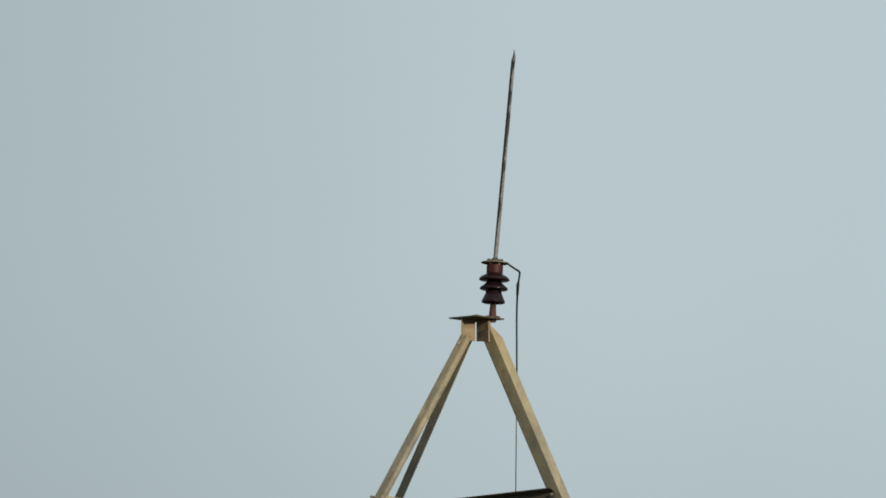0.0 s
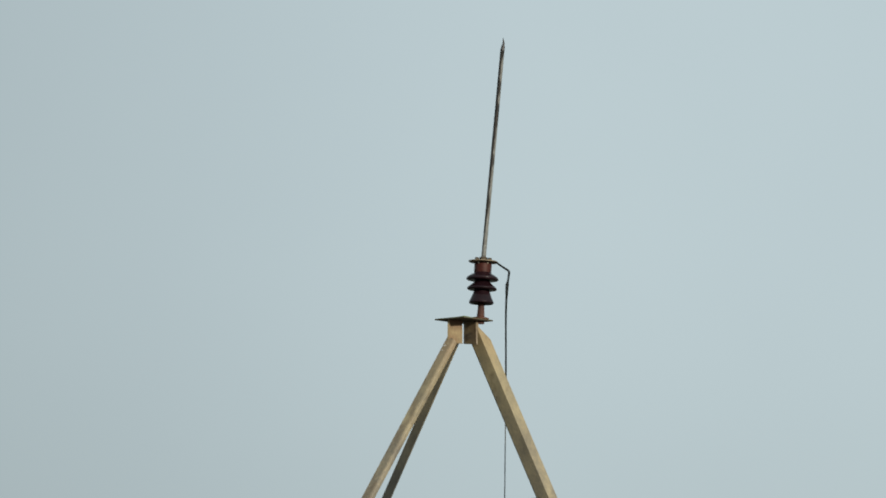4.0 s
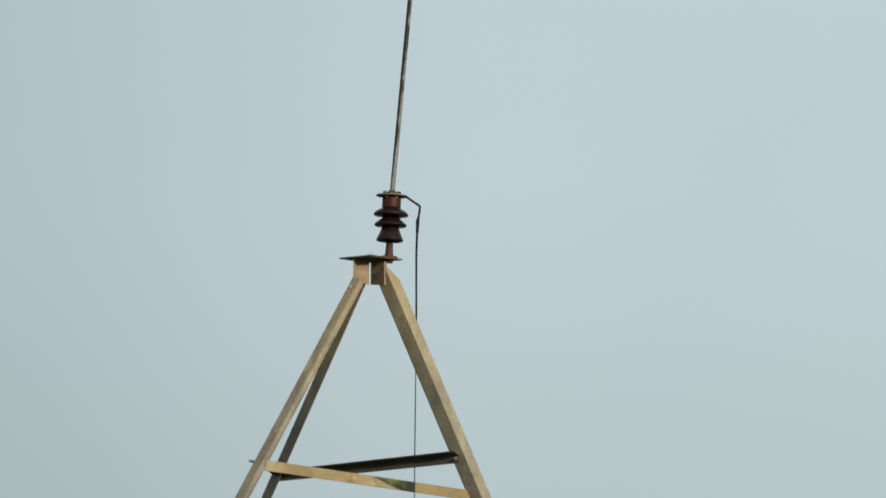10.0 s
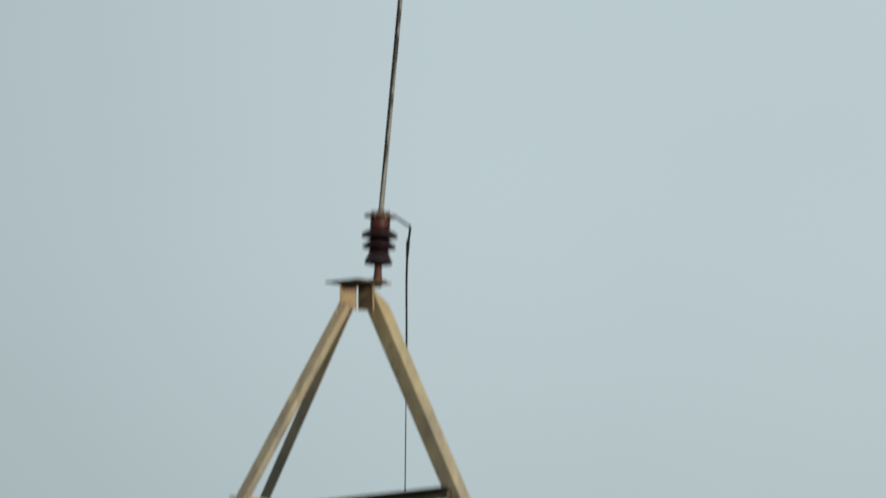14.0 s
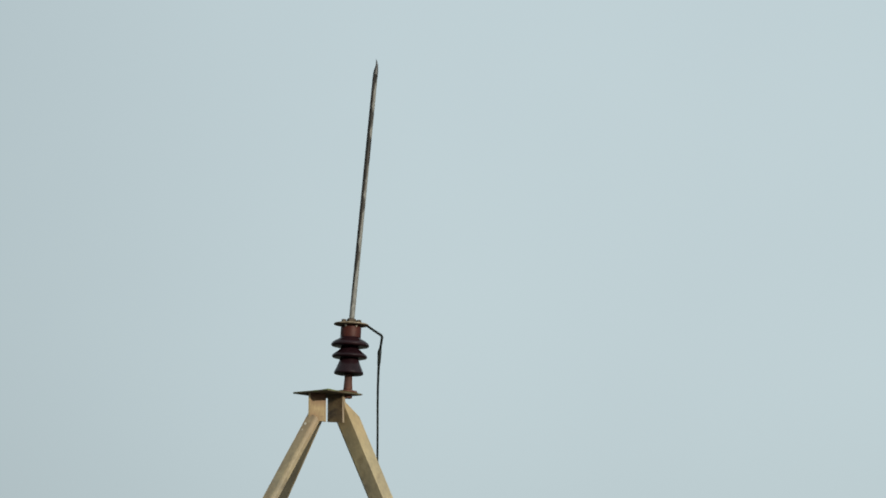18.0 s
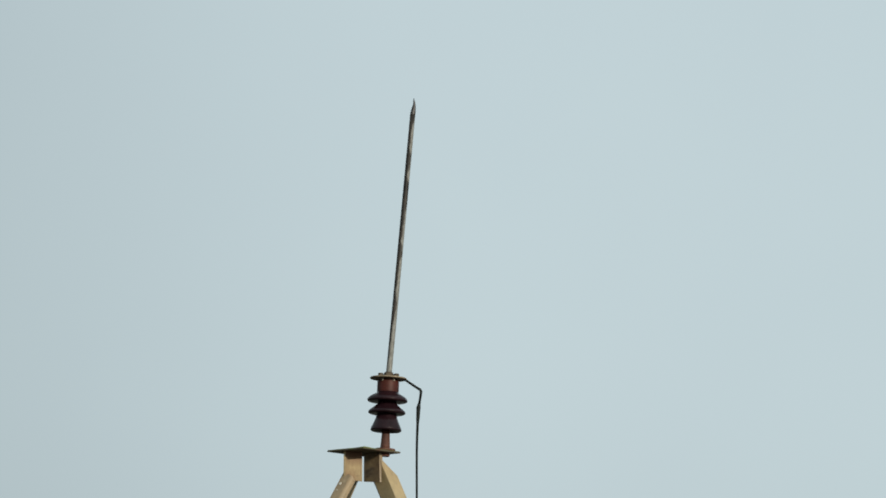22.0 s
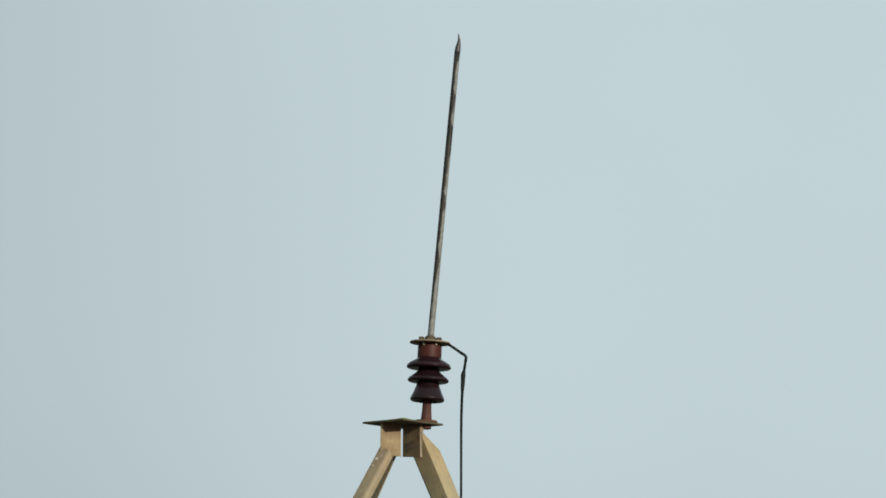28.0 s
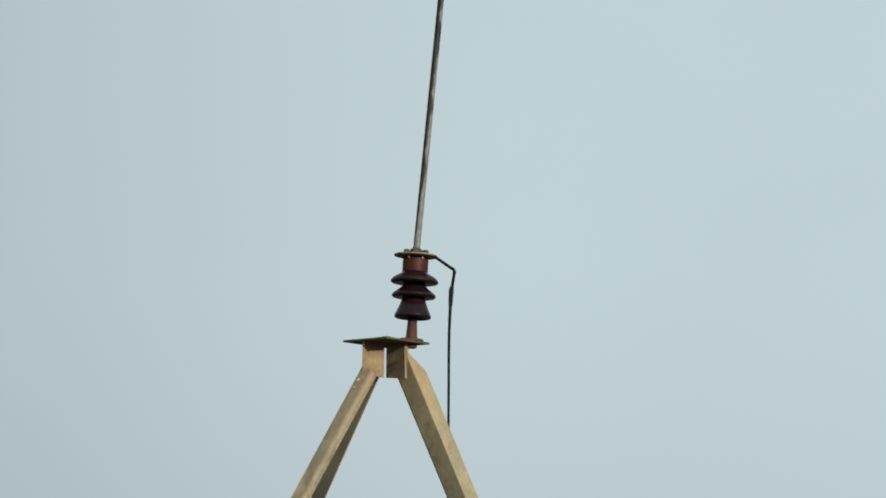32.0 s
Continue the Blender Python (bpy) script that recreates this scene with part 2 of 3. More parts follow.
def streaked_rod():
    """Pale galvanised steel, darker towards its left side, with dark blotches at some heights."""
    m = bpy.data.materials.new("streaked_galvanised_steel")
    m.use_nodes = True
    n, l = m.node_tree.nodes, m.node_tree.links
    b = n["Principled BSDF"]
    where, split_at = n.new("ShaderNodeTexCoord"), n.new("ShaderNodeSeparateXYZ")
    l.new(where.outputs["Object"], split_at.inputs[0])

    def blend(operation, a, c, d=0.0):
        node = n.new("ShaderNodeMath")
        node.operation = operation
        for socket, value in zip(node.inputs, (a, c, d)):
            if isinstance(value, (int, float)):
                socket.default_value = value
            else:
                l.new(value, socket)
        return node.outputs[0]

    def grain(scale, stretch, detail):
        mapping, tex = n.new("ShaderNodeMapping"), n.new("ShaderNodeTexNoise")
        mapping.inputs["Scale"].default_value = stretch
        tex.inputs["Scale"].default_value, tex.inputs["Detail"].default_value = scale, detail
        l.new(where.outputs["Object"], mapping.inputs["Vector"])
        l.new(mapping.outputs[0], tex.inputs["Vector"])
        return tex.outputs[0]

    blotches = n.new("ShaderNodeValToRGB")
    stops = blotches.color_ramp.elements
    stops[0].position, stops[1].position = 0.0, 1.0
    stops[0].color, stops[1].color = (0.10, 0.10, 0.10, 1), (0.60, 0.60, 0.60, 1)
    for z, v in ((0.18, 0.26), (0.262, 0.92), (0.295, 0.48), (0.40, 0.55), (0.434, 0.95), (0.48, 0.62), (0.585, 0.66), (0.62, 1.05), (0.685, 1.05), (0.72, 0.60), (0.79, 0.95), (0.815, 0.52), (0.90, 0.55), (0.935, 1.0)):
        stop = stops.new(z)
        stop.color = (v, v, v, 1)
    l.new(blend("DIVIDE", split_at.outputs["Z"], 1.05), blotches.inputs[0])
    darkness = blend("MULTIPLY_ADD", split_at.outputs["X"], -55.0, blotches.outputs[0])
    darkness = blend("MULTIPLY_ADD", blend("SUBTRACT", grain(26, (3, 3, 1), 5), 0.5), 1.1, darkness)
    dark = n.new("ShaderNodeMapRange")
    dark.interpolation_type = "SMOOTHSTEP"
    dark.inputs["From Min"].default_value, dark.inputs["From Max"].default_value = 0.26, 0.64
    l.new(darkness, dark.inputs["Value"])
    fine = grain(120, (2, 2, 0.5), 6)
    zinc = n.new("ShaderNodeValToRGB")
    zinc.color_ramp.elements[0].position, zinc.color_ramp.elements[1].position = 0.35, 0.7
    zinc.color_ramp.elements[0].color, zinc.color_ramp.elements[1].color = (0.105, 0.110, 0.104, 1), (0.205, 0.213, 0.204, 1)
    l.new(fine, zinc.inputs[0])
    dark_tone = n.new("ShaderNodeValToRGB")
    dark_tone.color_ramp.elements[0].position, dark_tone.color_ramp.elements[1].position = 0.4, 0.68
    dark_tone.color_ramp.elements[0].color, dark_tone.color_ramp.elements[1].color = (0.009, 0.0095, 0.0095, 1), (0.034, 0.030, 0.026, 1)
    l.new(grain(9, (1, 1, 1), 4), dark_tone.inputs[0])
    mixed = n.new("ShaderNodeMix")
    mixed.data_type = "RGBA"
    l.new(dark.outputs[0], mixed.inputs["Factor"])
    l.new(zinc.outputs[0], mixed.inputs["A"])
    l.new(dark_tone.outputs[0], mixed.inputs["B"])
    l.new(mixed.outputs["Result"], b.inputs["Base Color"])
    b.inputs["Roughness"].default_value, b.inputs["Metallic"].default_value = 0.58, 0.0
    b.inputs["Specular IOR Level"].default_value = 0.25
    bp = n.new("ShaderNodeBump")
    bp.inputs["Strength"].default_value, bp.inputs["Distance"].default_value = 0.3, 0.001
    l.new(fine, bp.inputs["Height"])
    l.new(bp.outputs[0], b.inputs["Normal"])
    return m


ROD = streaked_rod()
TIP = surface("dark_point_steel", ((0.016, 0.016, 0.0165), (0.04, 0.041, 0.042), (0.11, 0.112, 0.115)), 0.5, 0.4, 20, 150, 0.2)
WIRE_GREY = surface("dull_grey_cable", ((0.035, 0.038, 0.036), (0.06, 0.064, 0.06), (0.10, 0.105, 0.098)), 0.6, 0.1, 20, 200, 0.2)
WIRE = surface("dark_cable", ((0.004, 0.006, 0.006), (0.008, 0.011, 0.0105), (0.016, 0.020, 0.019)), 0.6, 0.0, 20, 200, 0.2, shine=0.12)
BOLT = surface("pale_bolt_zinc", ((0.20, 0.175, 0.13), (0.31, 0.285, 0.23), (0.42, 0.40, 0.34)), 0.6, 0.0, 40, 300, 0.2)
FLECK = surface("pale_old_paint", ((0.34, 0.325, 0.28), (0.46, 0.445, 0.39), (0.56, 0.545, 0.49)), 0.7, 0.0, 40, 200, 0.3)
GROUND = surface("dry_grass_ground", ((0.030, 0.028, 0.019), (0.052, 0.047, 0.031), (0.088, 0.078, 0.052)), 0.95, 0.0, 0.08, 1.6, 0.4)


# ---- building helpers ----
def part(name, bm, material, parent=None, label=""):
    """Links a bmesh as one mesh object under a thing or part, and frees it."""
    bmesh.ops.recalc_face_normals(bm, faces=bm.faces)
    mesh = bpy.data.meshes.new(name)
    bm.to_mesh(mesh)
    bm.free()
    mesh.materials.append(material)
    ob = new(name, mesh)
    if parent is not None:
        ob.parent = parent
    return tagged(ob, label)


def thing(name, m, label, category, group=""):
    ob = new(name)
    ob.empty_display_size = 0.05
    ob.matrix_world = m
    return tagged(ob, label, category, group)


def smooth(ob):
    for f in ob.data.polygons:
        f.use_smooth = True
    return ob


def slab(bm, corners, out, thick, edge=0.0012):
    """A plate on flat corners, thickened along out, with softened edges."""
    out = Vector(out).normalized() * thick
    a = [bm.verts.new(Vector(c)) for c in corners]
    b = [bm.verts.new(Vector(c) + out) for c in corners]
    faces = [bm.faces.new(a), bm.faces.new(b[::-1])]
    for i in range(len(a)):
        j = (i + 1) % len(a)
        faces.append(bm.faces.new((a[j], a[i], b[i], b[j])))
    if edge:
        edges = list({e for f in faces for e in f.edges})
        bmesh.ops.bevel(bm, geom=edges, offset=edge, segments=2, affect="EDGES", profile=0.5)


def turned(profile, steps=48):
    """A body turned about z from (radius, height) pairs."""
    bm = bmesh.new()
    rings = []
    for r, z in profile:
        if r < 1e-5:
            rings.append([bm.verts.new((0, 0, z))])
        else:
            rings.append([bm.verts.new((r * math.cos(2 * math.pi * i / steps), r * math.sin(2 * math.pi * i / steps), z)) for i in range(steps)])
    for lo, hi in zip(rings, rings[1:]):
        for i in range(steps):
            j = (i + 1) % steps
            if len(lo) == 1 and len(hi) > 1:
                bm.faces.new((lo[0], hi[j], hi[i]))
            elif len(hi) == 1 and len(lo) > 1:
                bm.faces.new((lo[i], lo[j], hi[0]))
            elif len(lo) > 1:
                bm.faces.new((lo[i], lo[j], hi[j], hi[i]))
    for ring, flip in ((rings[0], True), (rings[-1], False)):
        if len(ring) > 1:
            bm.faces.new(ring[::-1] if flip else ring)
    return bm


def tube(points, radius, steps=12):
    """A round bar along points; radius may be a number or one per point."""
    bm = bmesh.new()
    pts = [Vector(p) for p in points]
    rad = radius if isinstance(radius, (list, tuple)) else [radius] * len(pts)
    side = Vector((0, 1, 0))
    rings = []
    for i, p in enumerate(pts):
        d = (pts[min(i + 1, len(pts) - 1)] - pts[max(i - 1, 0)]).normalized()
        u = d.cross(side).normalized()
        v = u.cross(d).normalized()
        rings.append([bm.verts.new(p + rad[i] * (u * math.cos(2 * math.pi * k / steps) + v * math.sin(2 * math.pi * k / steps))) for k in range(steps)])
    for lo, hi in zip(rings, rings[1:]):
        for k in range(steps):
            bm.faces.new((lo[k], lo[(k + 1) % steps], hi[(k + 1) % steps], hi[k]))
    bm.faces.new(rings[0][::-1])
    bm.faces.new(rings[-1])
    return bm


def hexagon(radius, height, m):
    """A bolt head or nut with a softened top, at the pose m."""
    bm = turned([(radius, 0), (radius, height * 0.8), (radius * 0.86, height)], 6)
    bmesh.ops.transform(bm, matrix=m, verts=bm.verts)
    return bm


def curve_points(points, steps=6):
    """Points of a smooth line through the given ones."""
    p = [Vector(q) for q in points]
    p = [2 * p[0] - p[1]] + p + [2 * p[-1] - p[-2]]
    out = []
    for a, b, c, d in zip(p, p[1:], p[2:], p[3:]):
        for i in range(steps):
            t = i / steps
            out.append(0.5 * (2 * b + (c - a) * t + (2 * a - 5 * b + 4 * c - d) * t * t + (3 * b - a - 3 * c + d) * t ** 3))
    return out + [p[-2]]


def angle_bar(top, foot, turn_a, turn_b, wide_a, wide_b, thick=0.010):
    """An angle section from top to foot along its ridge. Its two legs stand off the ridge at the given degrees: 0 to the right,
    90 towards the viewer."""
    top, foot = Vector(top), Vector(foot)
    axis = (foot - top).normalized()
    q = Vector((0, 1, 0)).cross(axis).normalized()
    if q.x < 0:
        q = -q
    n = q.cross(axis).normalized()
    if n.y > 0:
        n = -n
    dirs = [q * math.cos(radians(a)) + n * math.sin(radians(a)) for a in (turn_a, turn_b)]
    bm = bmesh.new()
    for k, (d, w) in enumerate(((dirs[0], wide_a), (dirs[1], wide_b))):
        near = d * (thick * k)
        slab(bm, [top + near, top + d * w, foot + d * w, foot + near], dirs[1 - k], thick)
    return bm


# ---- the ground ----
bm = bmesh.new()
bm.faces.new([bm.verts.new((2500 * math.cos(2 * math.pi * i / 64), 2500 * math.sin(2 * math.pi * i / 64), 0)) for i in range(64)])
ground = tagged(part("ground", bm, GROUND), "open ground of dry grass and earth below the mast", "ground", kind="structure")

# ---- the mast head ----
T = Matrix.Translation(TOP)
mast = thing("lattice_mast", Matrix.Translation((0, 0, 0)), "khaki painted angle-iron mast head with rust and moss stains", "mast")


def seen_at(x, up, y):
    """The place at x and depth y from the plate's middle that stands at the given height across the line of sight."""
    return TOP + Vector((x, y, (up + y * math.sin(RISE)) / math.cos(RISE)))


LEFT_KNEE, LEFT_FOOT = seen_at(-0.031, -0.095, -0.058), seen_at(-0.5335, -1.0421, -0.49)
RIGHT_KNEE, RIGHT_FOOT = seen_at(0.0770, -0.052, -0.028), seen_at(0.5069, -1.0647, 0.02)
HEAD = {"left": (LEFT_KNEE - TOP, LEFT_FOOT - TOP),
        "back": ((-0.0532, 0.055, -0.1050), (-0.4768, 0.58, -1.0121)),
        "right": (RIGHT_KNEE - TOP, RIGHT_FOOT - TOP)}


def along(key, z):
    """The place on a leg's ridge at a height below the plate."""
    a, b = (Vector(p) for p in HEAD[key])
    return TOP + a + (b - a) * ((z - a.z) / (b.z - a.z))


KNEE = -1.75     # the sloping head ends here and the mast goes on upright


def folded(places, faces, behind=(0, 0.007, 0), rounded=None):
    """One folded steel plate: named corners, the faces between them, and a back face set off behind. rounded: a fold and its radius."""
    bm = bmesh.new()
    used = sorted({k for face in faces for k in face.split()})
    fore = {k: bm.verts.new(places[k]) for k in used}
    rear = {k: bm.verts.new(places[k] + Vector(behind)) for k in used}
    sides = {}
    for face in faces:
        keys = face.split()
        bm.faces.new([fore[k] for k in keys])
        bm.faces.new([rear[k] for k in reversed(keys)])
        for a, b in zip(keys, keys[1:] + keys[:1]):
            sides[frozenset((a, b))] = None if frozenset((a, b)) in sides else (a, b)
    for pair in sides.values():
        if pair:
            a, b = pair
            bm.faces.new((fore[b], fore[a], rear[a], rear[b]))
    bmesh.ops.recalc_face_normals(bm, faces=bm.faces)
    if rounded:
        a, b, radius = rounded
        ridge = [e for e in fore[a].link_edges if e.other_vert(fore[a]) is fore[b]]
        bmesh.ops.bevel(bm, geom=ridge, offset=radius, segments=5, affect="EDGES", profile=0.5)
    return bm


def level_with(place, way, up):
    """The place on a line that stands at the given height across the line of sight."""
    return place + way * ((up - (place - TOP).dot(ABOVE)) / way.dot(ABOVE))


def flanges(key, aside_a, aside_b):
    """The ridge and the two outer edges of a leg: its place at the knee, its way down, and both at the head's lower end."""
    knee, way = TOP + Vector(HEAD[key][0]), (Vector(HEAD[key][1]) - Vector(HEAD[key][0])).normalized()
    end = knee + way * ((TOP.z + KNEE - knee.z) / way.z)
    return way, end, knee + Vector(aside_a), knee + Vector(aside_b), end + Vector(aside_a), end + Vector(aside_b)


# the left angle: upright under the plate, then bent outwards at the knee; ridge towards the viewer
way, end, outer, inner, outer_end, inner_end = flanges("left", (-0.041, 0.0280, 0), (0.0195, 0.0195, 0))
left_places = {"o0": TOP + Vector((-0.0625, -0.0425, -0.0085)), "r0": TOP + Vector((-0.0550, -0.0440, -0.0085)), "q1": seen_at(-0.0560, -0.1100, -0.039), "q2": seen_at(-0.0635, -0.1040, -0.0365), "i0": TOP + Vector((0.0050, -0.020, -0.0090)),
               "i1": seen_at(0.0050, -0.1150, -0.020), "o1": level_with(outer, way, -0.081), "r1": LEFT_KNEE, "j1": level_with(inner, way, -0.1145),
               "of": outer_end, "rf": end, "jf": inner_end}
upright = part("upright", folded(left_places, ["r0 i0 i1 q1"]), PAINT_RUSTY_SHADOWED, mast, "rust-stained short upright angle with the plate's shadow painted at its top")
part("flange", folded(left_places, ["o0 r0 q1 q2"]), PAINT, upright, "greyish khaki outer flange")
leg = part("leg", folded(left_places, ["o1 r1 rf of", "r1 j1 jf rf"], rounded=("r1", "rf", 0.013)), PAINT_BROWNED, mast, "khaki leg browned towards its bent head")
part("leg", angle_bar(along("back", -0.08), along("back", KNEE), 45, -45, 0.057, 0.036, thick=0.005), PAINT_GREY_SHADED, mast, "grey leg with its shade darkened into the paint")
# the right angle likewise, its outer flange cut back at the bend
way, end, inner, outer, inner_end, outer_end = flanges("right", (-0.0515, 0.041, 0), (0.0410, 0.036, 0))
right_places = {"i0": TOP + Vector((0.0110, 0.040, -0.0080)), "s0": TOP + Vector((0.0670, -0.024, -0.0115)), "s1": seen_at(0.0695, -0.1175, -0.031), "e0": TOP + Vector((0.0790, -0.010, -0.0115)),
                "i1": seen_at(0.0110, -0.1160, 0.040), "k": seen_at(0.0755, -0.1180, -0.029), "j1": level_with(inner, way, -0.1150), "r1": RIGHT_KNEE,
                "e1": seen_at(0.0790, -0.0380, -0.026), "e2": level_with(outer, way, -0.0950), "jf": inner_end, "rf": end, "ef": outer_end}
upright = part("upright", folded(right_places, ["i0 s0 s1 i1"]), PAINT_GRIMY, mast, "grimy brown short upright angle")
part("flange", folded(right_places, ["s0 e0 e1 r1", "s0 r1 k s1"]), PAINT_BROWNED, upright, "pale khaki outer flange")
part("leg", folded(right_places, ["r1 rf jf j1", "r1 e1 e2", "r1 e2 ef rf"], (-0.0035, 0.007, 0), rounded=("r1", "rf", 0.003)), PAINT, mast)
for key, a, b in (("left", 65, -25), ("back", 45, -45), ("right", 223, -47)):
    k = along(key, KNEE)
    part("lower_leg", angle_bar(k + Vector((0, 0, 0.01)), Vector((k.x, k.y, -0.02)), a, b, 0.06, 0.06), PAINT, mast)
for z in (4.5, 3.0, 1.5):
    feet = [along(key, KNEE) for key in ("left", "right", "back")]
    for i in range(3):
        a, b = feet[i].copy(), feet[(i + 1) % 3].copy()
        a.z = b.z = z
        part("ring_bar", tube([a, a.lerp(b, 0.5), b], 0.016, 8), PAINT, mast)

# the top plate, a square set corner to the viewer, dipping a little to one side
bm = bmesh.new()
h = 0.1345
slab(bm, [(-h, 0, -0.006), (0, -h, -0.006), (h, 0, -0.006), (0, h, -0.006)], (0, 0, 1), 0.006, 0.0015)
TILT = T @ Matrix.Translation((0.011, 0, -0.0045)) @ pose(0, 0, 0, 1.6, 1.0, 0)
bmesh.ops.transform(bm, matrix=TILT, verts=bm.verts)
top_plate = part("top_plate", bm, PLATE, mast, "thin rusty square plate green with moss")

# moss grown along the plate's two near edges and round its near corner
moss_rng = random.Random(5)
bm = bmesh.new()
steps = 64
lines = []
for i in range(steps + 1):
    u = 2 * i / steps - 1
    x, y = u * h * 0.97, -(1 - abs(u)) * h * 0.97
    thick = (0.0006 + 0.0014 * max(0.0, noise.noise((u * 5.0, 1.3, 0.0)) + 0.25) * (1.15 - abs(u)) * math.exp(-(u / 0.4) ** 2)) * moss_rng.uniform(0.75, 1.25) + 0.0011 * math.exp(-((u - 0.02) / 0.22) ** 2) * moss_rng.uniform(0.6, 1.2)
    hang = -0.0015 + 0.0040 * max(0.0, noise.noise((u * 7.0, 5.1, 2.0)) + 0.3) * math.exp(-(u / (0.75 if u < 0 else 0.3)) ** 2)
    inward = 0.006 + 0.006 * moss_rng.random()
    lines.append([bm.verts.new(p) for p in ((x, y - 0.0045, -hang - 0.002), (x, y - 0.0050, thick * 0.4), (x, y - 0.001, thick), (x, y + inward, thick * 0.5), (x, y + inward * 1.4, -0.0005))])
for a, c in zip(lines, lines[1:]):
    for k in range(4):
        bm.faces.new((a[k], c[k], c[k + 1], a[k + 1]))
bmesh.ops.transform(bm, matrix=TILT, verts=bm.verts)
MOSS = surface("olive_moss", ((0.034, 0.056, 0.012), (0.075, 0.104, 0.022), (0.17, 0.20, 0.045)), 0.95, 0.0, 40, 260, 0.6)
smooth(part("moss", bm, MOSS, top_plate, "olive green moss along the plate's edge"))

# braces between the legs
bm = bmesh.new()
a1, b1 = TOP + Vector((-0.4384, -0.40, -0.9106)), TOP + Vector((0.4215, 0.042, -0.9882))
drop = Vector((0, 0, -0.045))
slab(bm, [a1, b1, b1 + drop + Vector((0.019, 0.009, 0)), a1 + drop], (-0.4, 0.9, 0), 0.005)
slab(bm, [a1 + Vector((-0.002, 0.005, -0.001)), b1 + Vector((-0.002, 0.005, -0.001)), b1 + Vector((-0.02, 0.042, -0.001)), a1 + Vector((-0.02, 0.042, -0.001))], (0, 0, -1), 0.005)
stained_brace = part("brace", bm, PAINT_STAINED, mast, "ochre painted brace with a dark mossy patch")
bm = bmesh.new()
a2, b2 = TOP + Vector((-0.4013, 0.49, -0.8811)), TOP + Vector((0.3865, 0.0, -0.8462))
slab(bm, [a2 + Vector((0, 0, 0.004)), b2 + Vector((0, 0, 0.004)), b2 + Vector((0.0, 0, -0.032)), a2 + Vector((0.008, 0, -0.026))], (0.5, 0.8, 0), 0.005)
slab(bm, [a2, b2, b2 + Vector((-0.022, -0.045, 0.010)), a2 + Vector((-0.022, -0.045, 0.009))], (0, 0, 1), 0.005)
dark_brace = part("brace", bm, PAINT_DARK, mast, "mossy brace with its shade darkened into the colour")
bm = bmesh.new()
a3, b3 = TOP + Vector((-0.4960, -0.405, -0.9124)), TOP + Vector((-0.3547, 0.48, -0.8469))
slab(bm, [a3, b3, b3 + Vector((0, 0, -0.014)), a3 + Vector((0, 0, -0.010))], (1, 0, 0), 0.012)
part("brace", bm, PAINT_GREY_SHADED, mast)


def bolt(at, toward, radius=0.007, high=0.006, material=BOLT, parent=mast):
    m = Matrix.Translation(at) @ Vector(toward).to_track_quat("Z", "Y").to_matrix().to_4x4()
    return part("bolt", hexagon(radius, high, m), material, parent)


front = Vector((0.43, -0.9, 0)).normalized()
for f, dz in ((0.413, -0.011), (0.446, -0.020)):
    bolt(a1.lerp(b1, f) + Vector((0, 0, dz)), front, 0.0052, 0.003, BOLT, stained_brace)
chip = Matrix.Translation(a1.lerp(b1, 0.536) + Vector((0, 0, -0.035))) @ front.to_track_quat("Z", "Y").to_matrix().to_4x4() @ Matrix.Diagonal((1.0, 0.75, 1.0, 1.0))
part("paint_fleck", hexagon(0.0085, 0.0015, chip), BOLT, stained_brace, "pale chip in the paint")

bolt(b2 + Vector((-0.012, -0.008, -0.014)), (-0.3, -1, 0), 0.008, 0.006, CAP, dark_brace)
for down, wide in ((-0.132, 0.0065), (-0.156, 0.0028)):
    turn = Vector((-0.51, -0.66, 0.55)).to_track_quat("Z", "Y").to_matrix().to_4x4()
    part("paint_fleck", hexagon(wide, 0.0016, Matrix.Translation(along("left", down) + Vector((-0.030, 0.0192, 0.0))) @ turn), FLECK, leg, "pale fleck of old paint")

# ---- the insulator ----
FOOT = TOP + Vector((0.0880, 0.0, -0.0047))
LEAN = pose(0, 0, 0, 0, 2.6, 0)
insulator = thing("pin_insulator", Matrix.Translation(FOOT) @ LEAN, "glossy dark brown ceramic pin insulator bolted on the plate", "insulator")
part("base_flange", turned([(0.0, -0.001), (0.036, -0.001), (0.038, 0.002), (0.037, 0.008), (0.020, 0.011), (0.0, 0.011)]), RUST, insulator, "rusty iron base flange")
part("pin_nut", hexagon(0.019, 0.013, Matrix.Translation((-0.001, 0, -0.0195))), RUST, insulator, "rusty nut under the plate")
smooth(part("pin", turned([(0.0185, 0.009), (0.0175, 0.02), (0.0152, 0.05), (0.0140, 0.095), (0.0, 0.095)]), RUST, insulator, "rusty iron pin"))
body = [(0.0, 0.086), (0.031, 0.085), (0.0476, 0.075), (0.0538, 0.0735), (0.0567, 0.076), (0.0571, 0.080), (0.0557, 0.085), (0.0499, 0.097), (0.0441, 0.111), (0.0392, 0.124), (0.036, 0.134), (0.0347, 0.140)]
smooth(part("skirt", turned(body), GLAZE, insulator))
shed_low = [(0.0, 0.1365), (0.0352, 0.1365), (0.0517, 0.137), (0.0642, 0.1375), (0.0683, 0.1405), (0.0685, 0.145), (0.0642, 0.151), (0.0549, 0.158), (0.0445, 0.166), (0.0357, 0.1745), (0.0325, 0.184), (0.0, 0.184)]
smooth(part("shed", turned(shed_low), GLAZE, insulator))
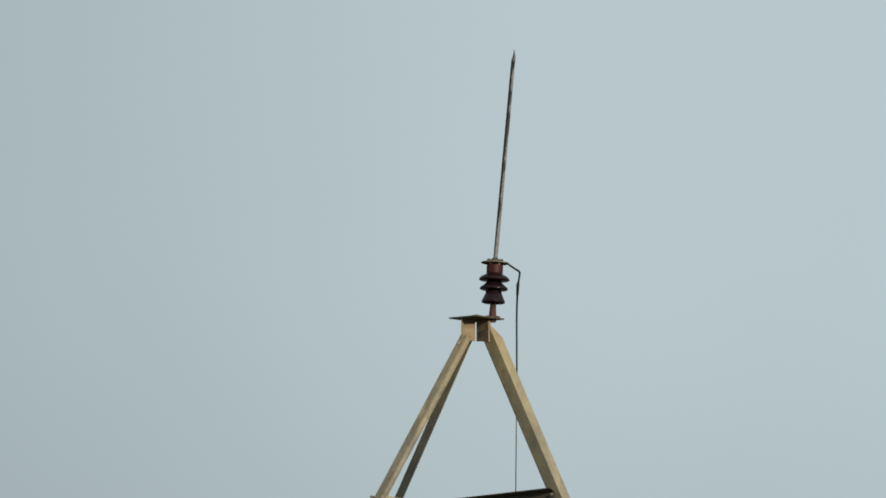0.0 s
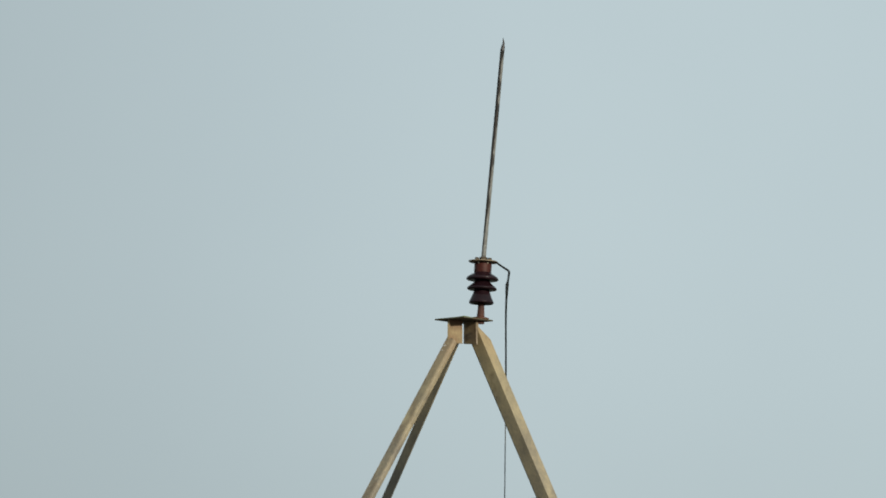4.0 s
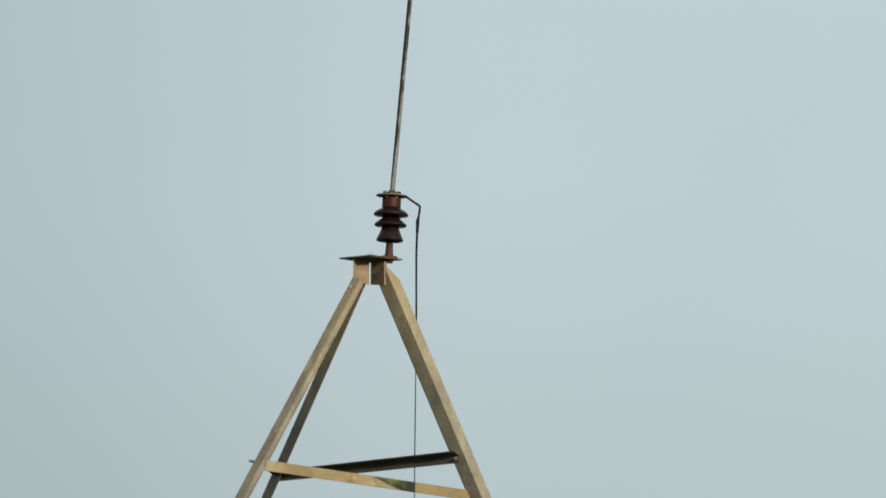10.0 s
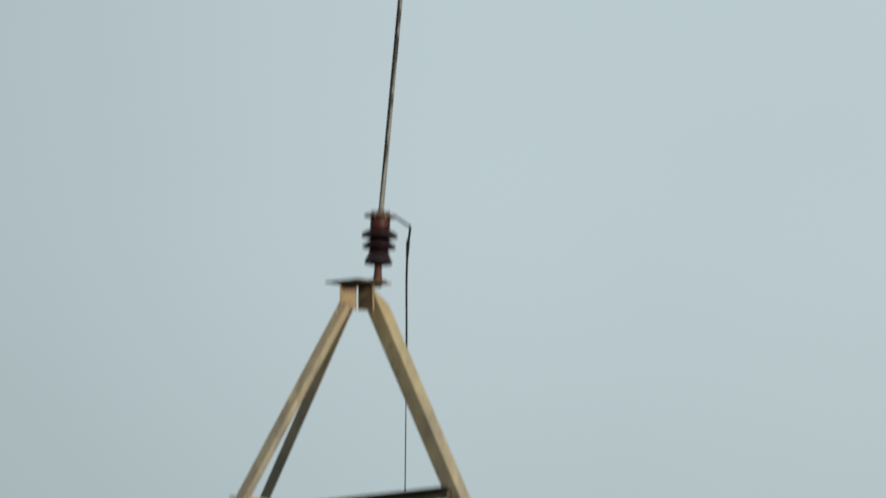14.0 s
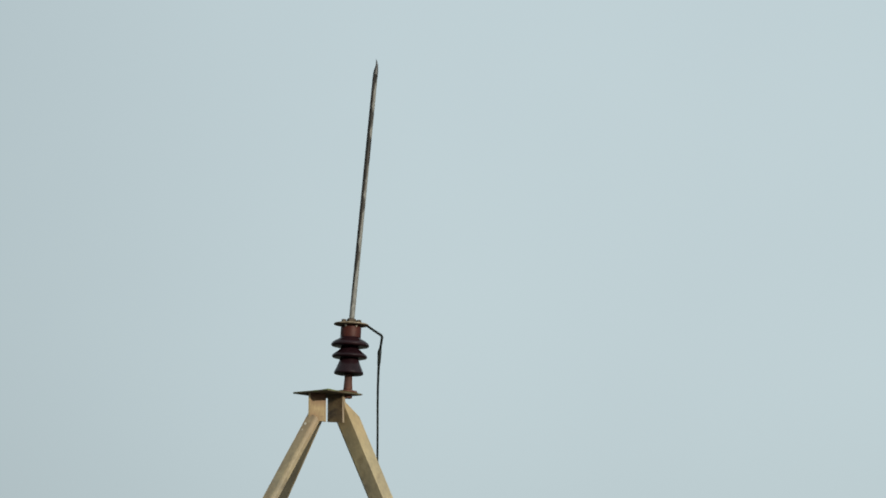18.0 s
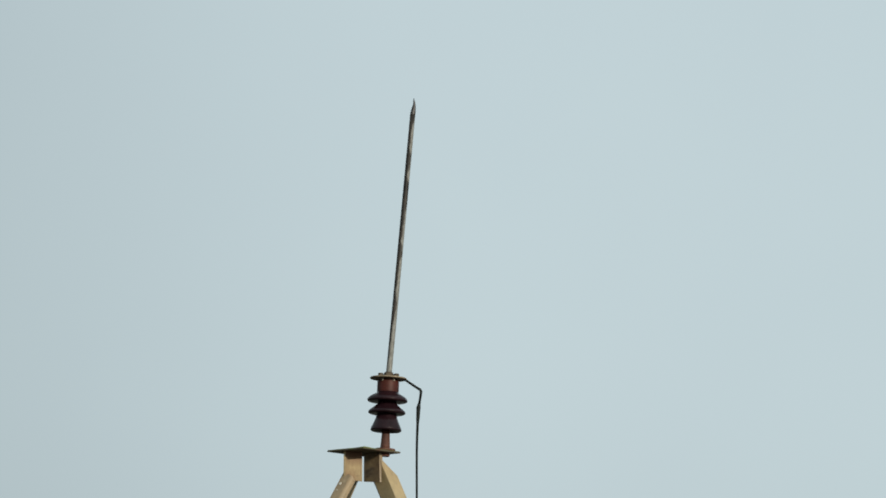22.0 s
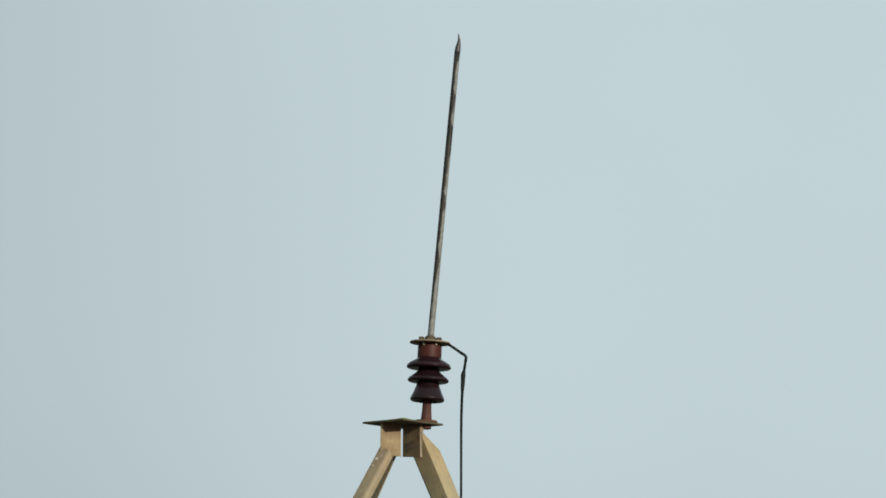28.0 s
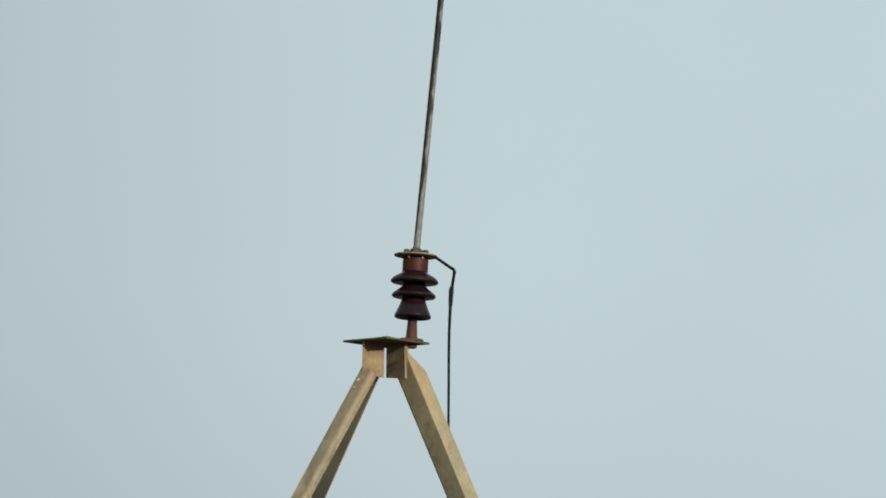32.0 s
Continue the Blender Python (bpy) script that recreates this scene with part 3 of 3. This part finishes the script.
shed_top = [(0.0, 0.180), (0.0352, 0.180), (0.058, 0.1815), (0.0704, 0.1825), (0.074, 0.186), (0.0737, 0.1905), (0.0693, 0.197), (0.06, 0.204), (0.0497, 0.2095), (0.0419, 0.214), (0.0393, 0.219), (0.0, 0.219)]
smooth(part("shed", turned(shed_top), GLAZE, insulator))
smooth(part("head", turned([(0.0, 0.210), (0.0388, 0.210), (0.0398, 0.220), (0.0398, 0.254), (0.0383, 0.263), (0.0352, 0.2665), (0.0, 0.2665)]), GLAZE_RED, insulator, "red-brown glazed head"))
cap = part("cap_plate", turned([(0.0, 0.2655), (0.06, 0.2655), (0.0673, 0.2670), (0.0679, 0.2690), (0.0662, 0.2715), (0.0517, 0.2735), (0.0, 0.2735)]), CAP, insulator, "weathered pale iron cap plate")
for x, y in ((-0.029, -0.010), (0.029, -0.010), (0.0, 0.030)):
    part("cap_bolt", hexagon(0.0095, 0.015, Matrix.Translation((x, y, 0.272))), IRON, cap)
    part("bolt_end", hexagon(0.0034, 0.008, Matrix.Translation((x * 0.72, -0.0365 if y < 0 else 0.037, 0.2565))), BOLT, cap)

# ---- the rod ----
SEAT = FOOT + LEAN @ Vector((0.0, 0.0, 0.2735))
rod = thing("lightning_rod", Matrix.Translation(SEAT) @ pose(0, 0, 0, 0, 5.05, 0), "slim galvanised lightning rod with dark streaks, standing on the insulator", "lightning rod")
part("socket", turned([(0.0, -0.004), (0.018, -0.004), (0.019, 0.004), (0.019, 0.013), (0.014, 0.019), (0.0, 0.019)], 6), IRON, rod, "dark brown hexagonal socket nut")
shaft = [(0.0, 0.01), (0.0104, 0.01)] + [(0.0106 - 0.0010 * i / 12, 0.03 + 0.952 * i / 12) for i in range(13)] + [(0.0, 0.983)]
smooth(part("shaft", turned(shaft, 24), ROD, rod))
tip_line = [(0.0, 0, 0.976), (0.0003, 0, 0.990), (0.0010, 0, 1.002), (0.0021, 0, 1.015), (0.0022, 0, 1.025), (0.0003, 0, 1.037), (-0.0023, 0, 1.048)]
smooth(part("point", tube(tip_line, [0.0097, 0.0097, 0.0086, 0.0063, 0.0044, 0.0026, 0.0006], 16), TIP, rod, "dark sharpened point, slightly bent"))

# ---- the down conductor ----
cable = thing("down_conductor", Matrix.Translation((0, 0, 0)), "dark thin cable running from the cap down behind the mast", "cable")
tab_line = [TOP + Vector(p) for p in ((0.128, -0.004, 0.2685), (0.150, -0.002, 0.2665), (0.165, 0.0, 0.2575), (0.200, 0.0, 0.2335), (0.2165, 0.0, 0.223), (0.220, 0.001, 0.2165), (0.2185, 0.002, 0.205), (0.2125, 0.006, 0.165))]
smooth(part("lead", tube(tab_line, [0.0046, 0.0046, 0.0046, 0.0048, 0.0052, 0.0052, 0.0048, 0.0046], 10), WIRE, cable))
sleeve = [TOP + Vector(p) for p in ((0.2128, 0.006, 0.172), (0.2105, 0.007, 0.158), (0.2098, 0.008, 0.142), (0.2088, 0.009, 0.120), (0.2078, 0.010, 0.104))]
smooth(part("sleeve", tube(sleeve, [0.0054, 0.0080, 0.0072, 0.0066, 0.0052], 12), WIRE, cable, "taped dark joint sleeve"))
run = [TOP + Vector(p) for p in ((0.2082, 0.010, 0.112), (0.2062, 0.02, 0.06), (0.2050, 0.05, -0.02), (0.2060, 0.14, -0.2733), (0.2030, 0.22, -0.65), (0.2010, 0.30, -1.0757), (0.200, 0.34, -2.4), (0.21, 0.36, -4.4), (0.21, 0.36, -6.32))]
line = curve_points(run)
smooth(part("wire", tube(line[:22], [0.0050 - 0.00006 * i for i in range(22)], 8), WIRE, cable))
smooth(part("thin_wire", tube(line[21:], 0.0024, 8), WIRE_GREY, cable, "thin grey lower length of the cable"))
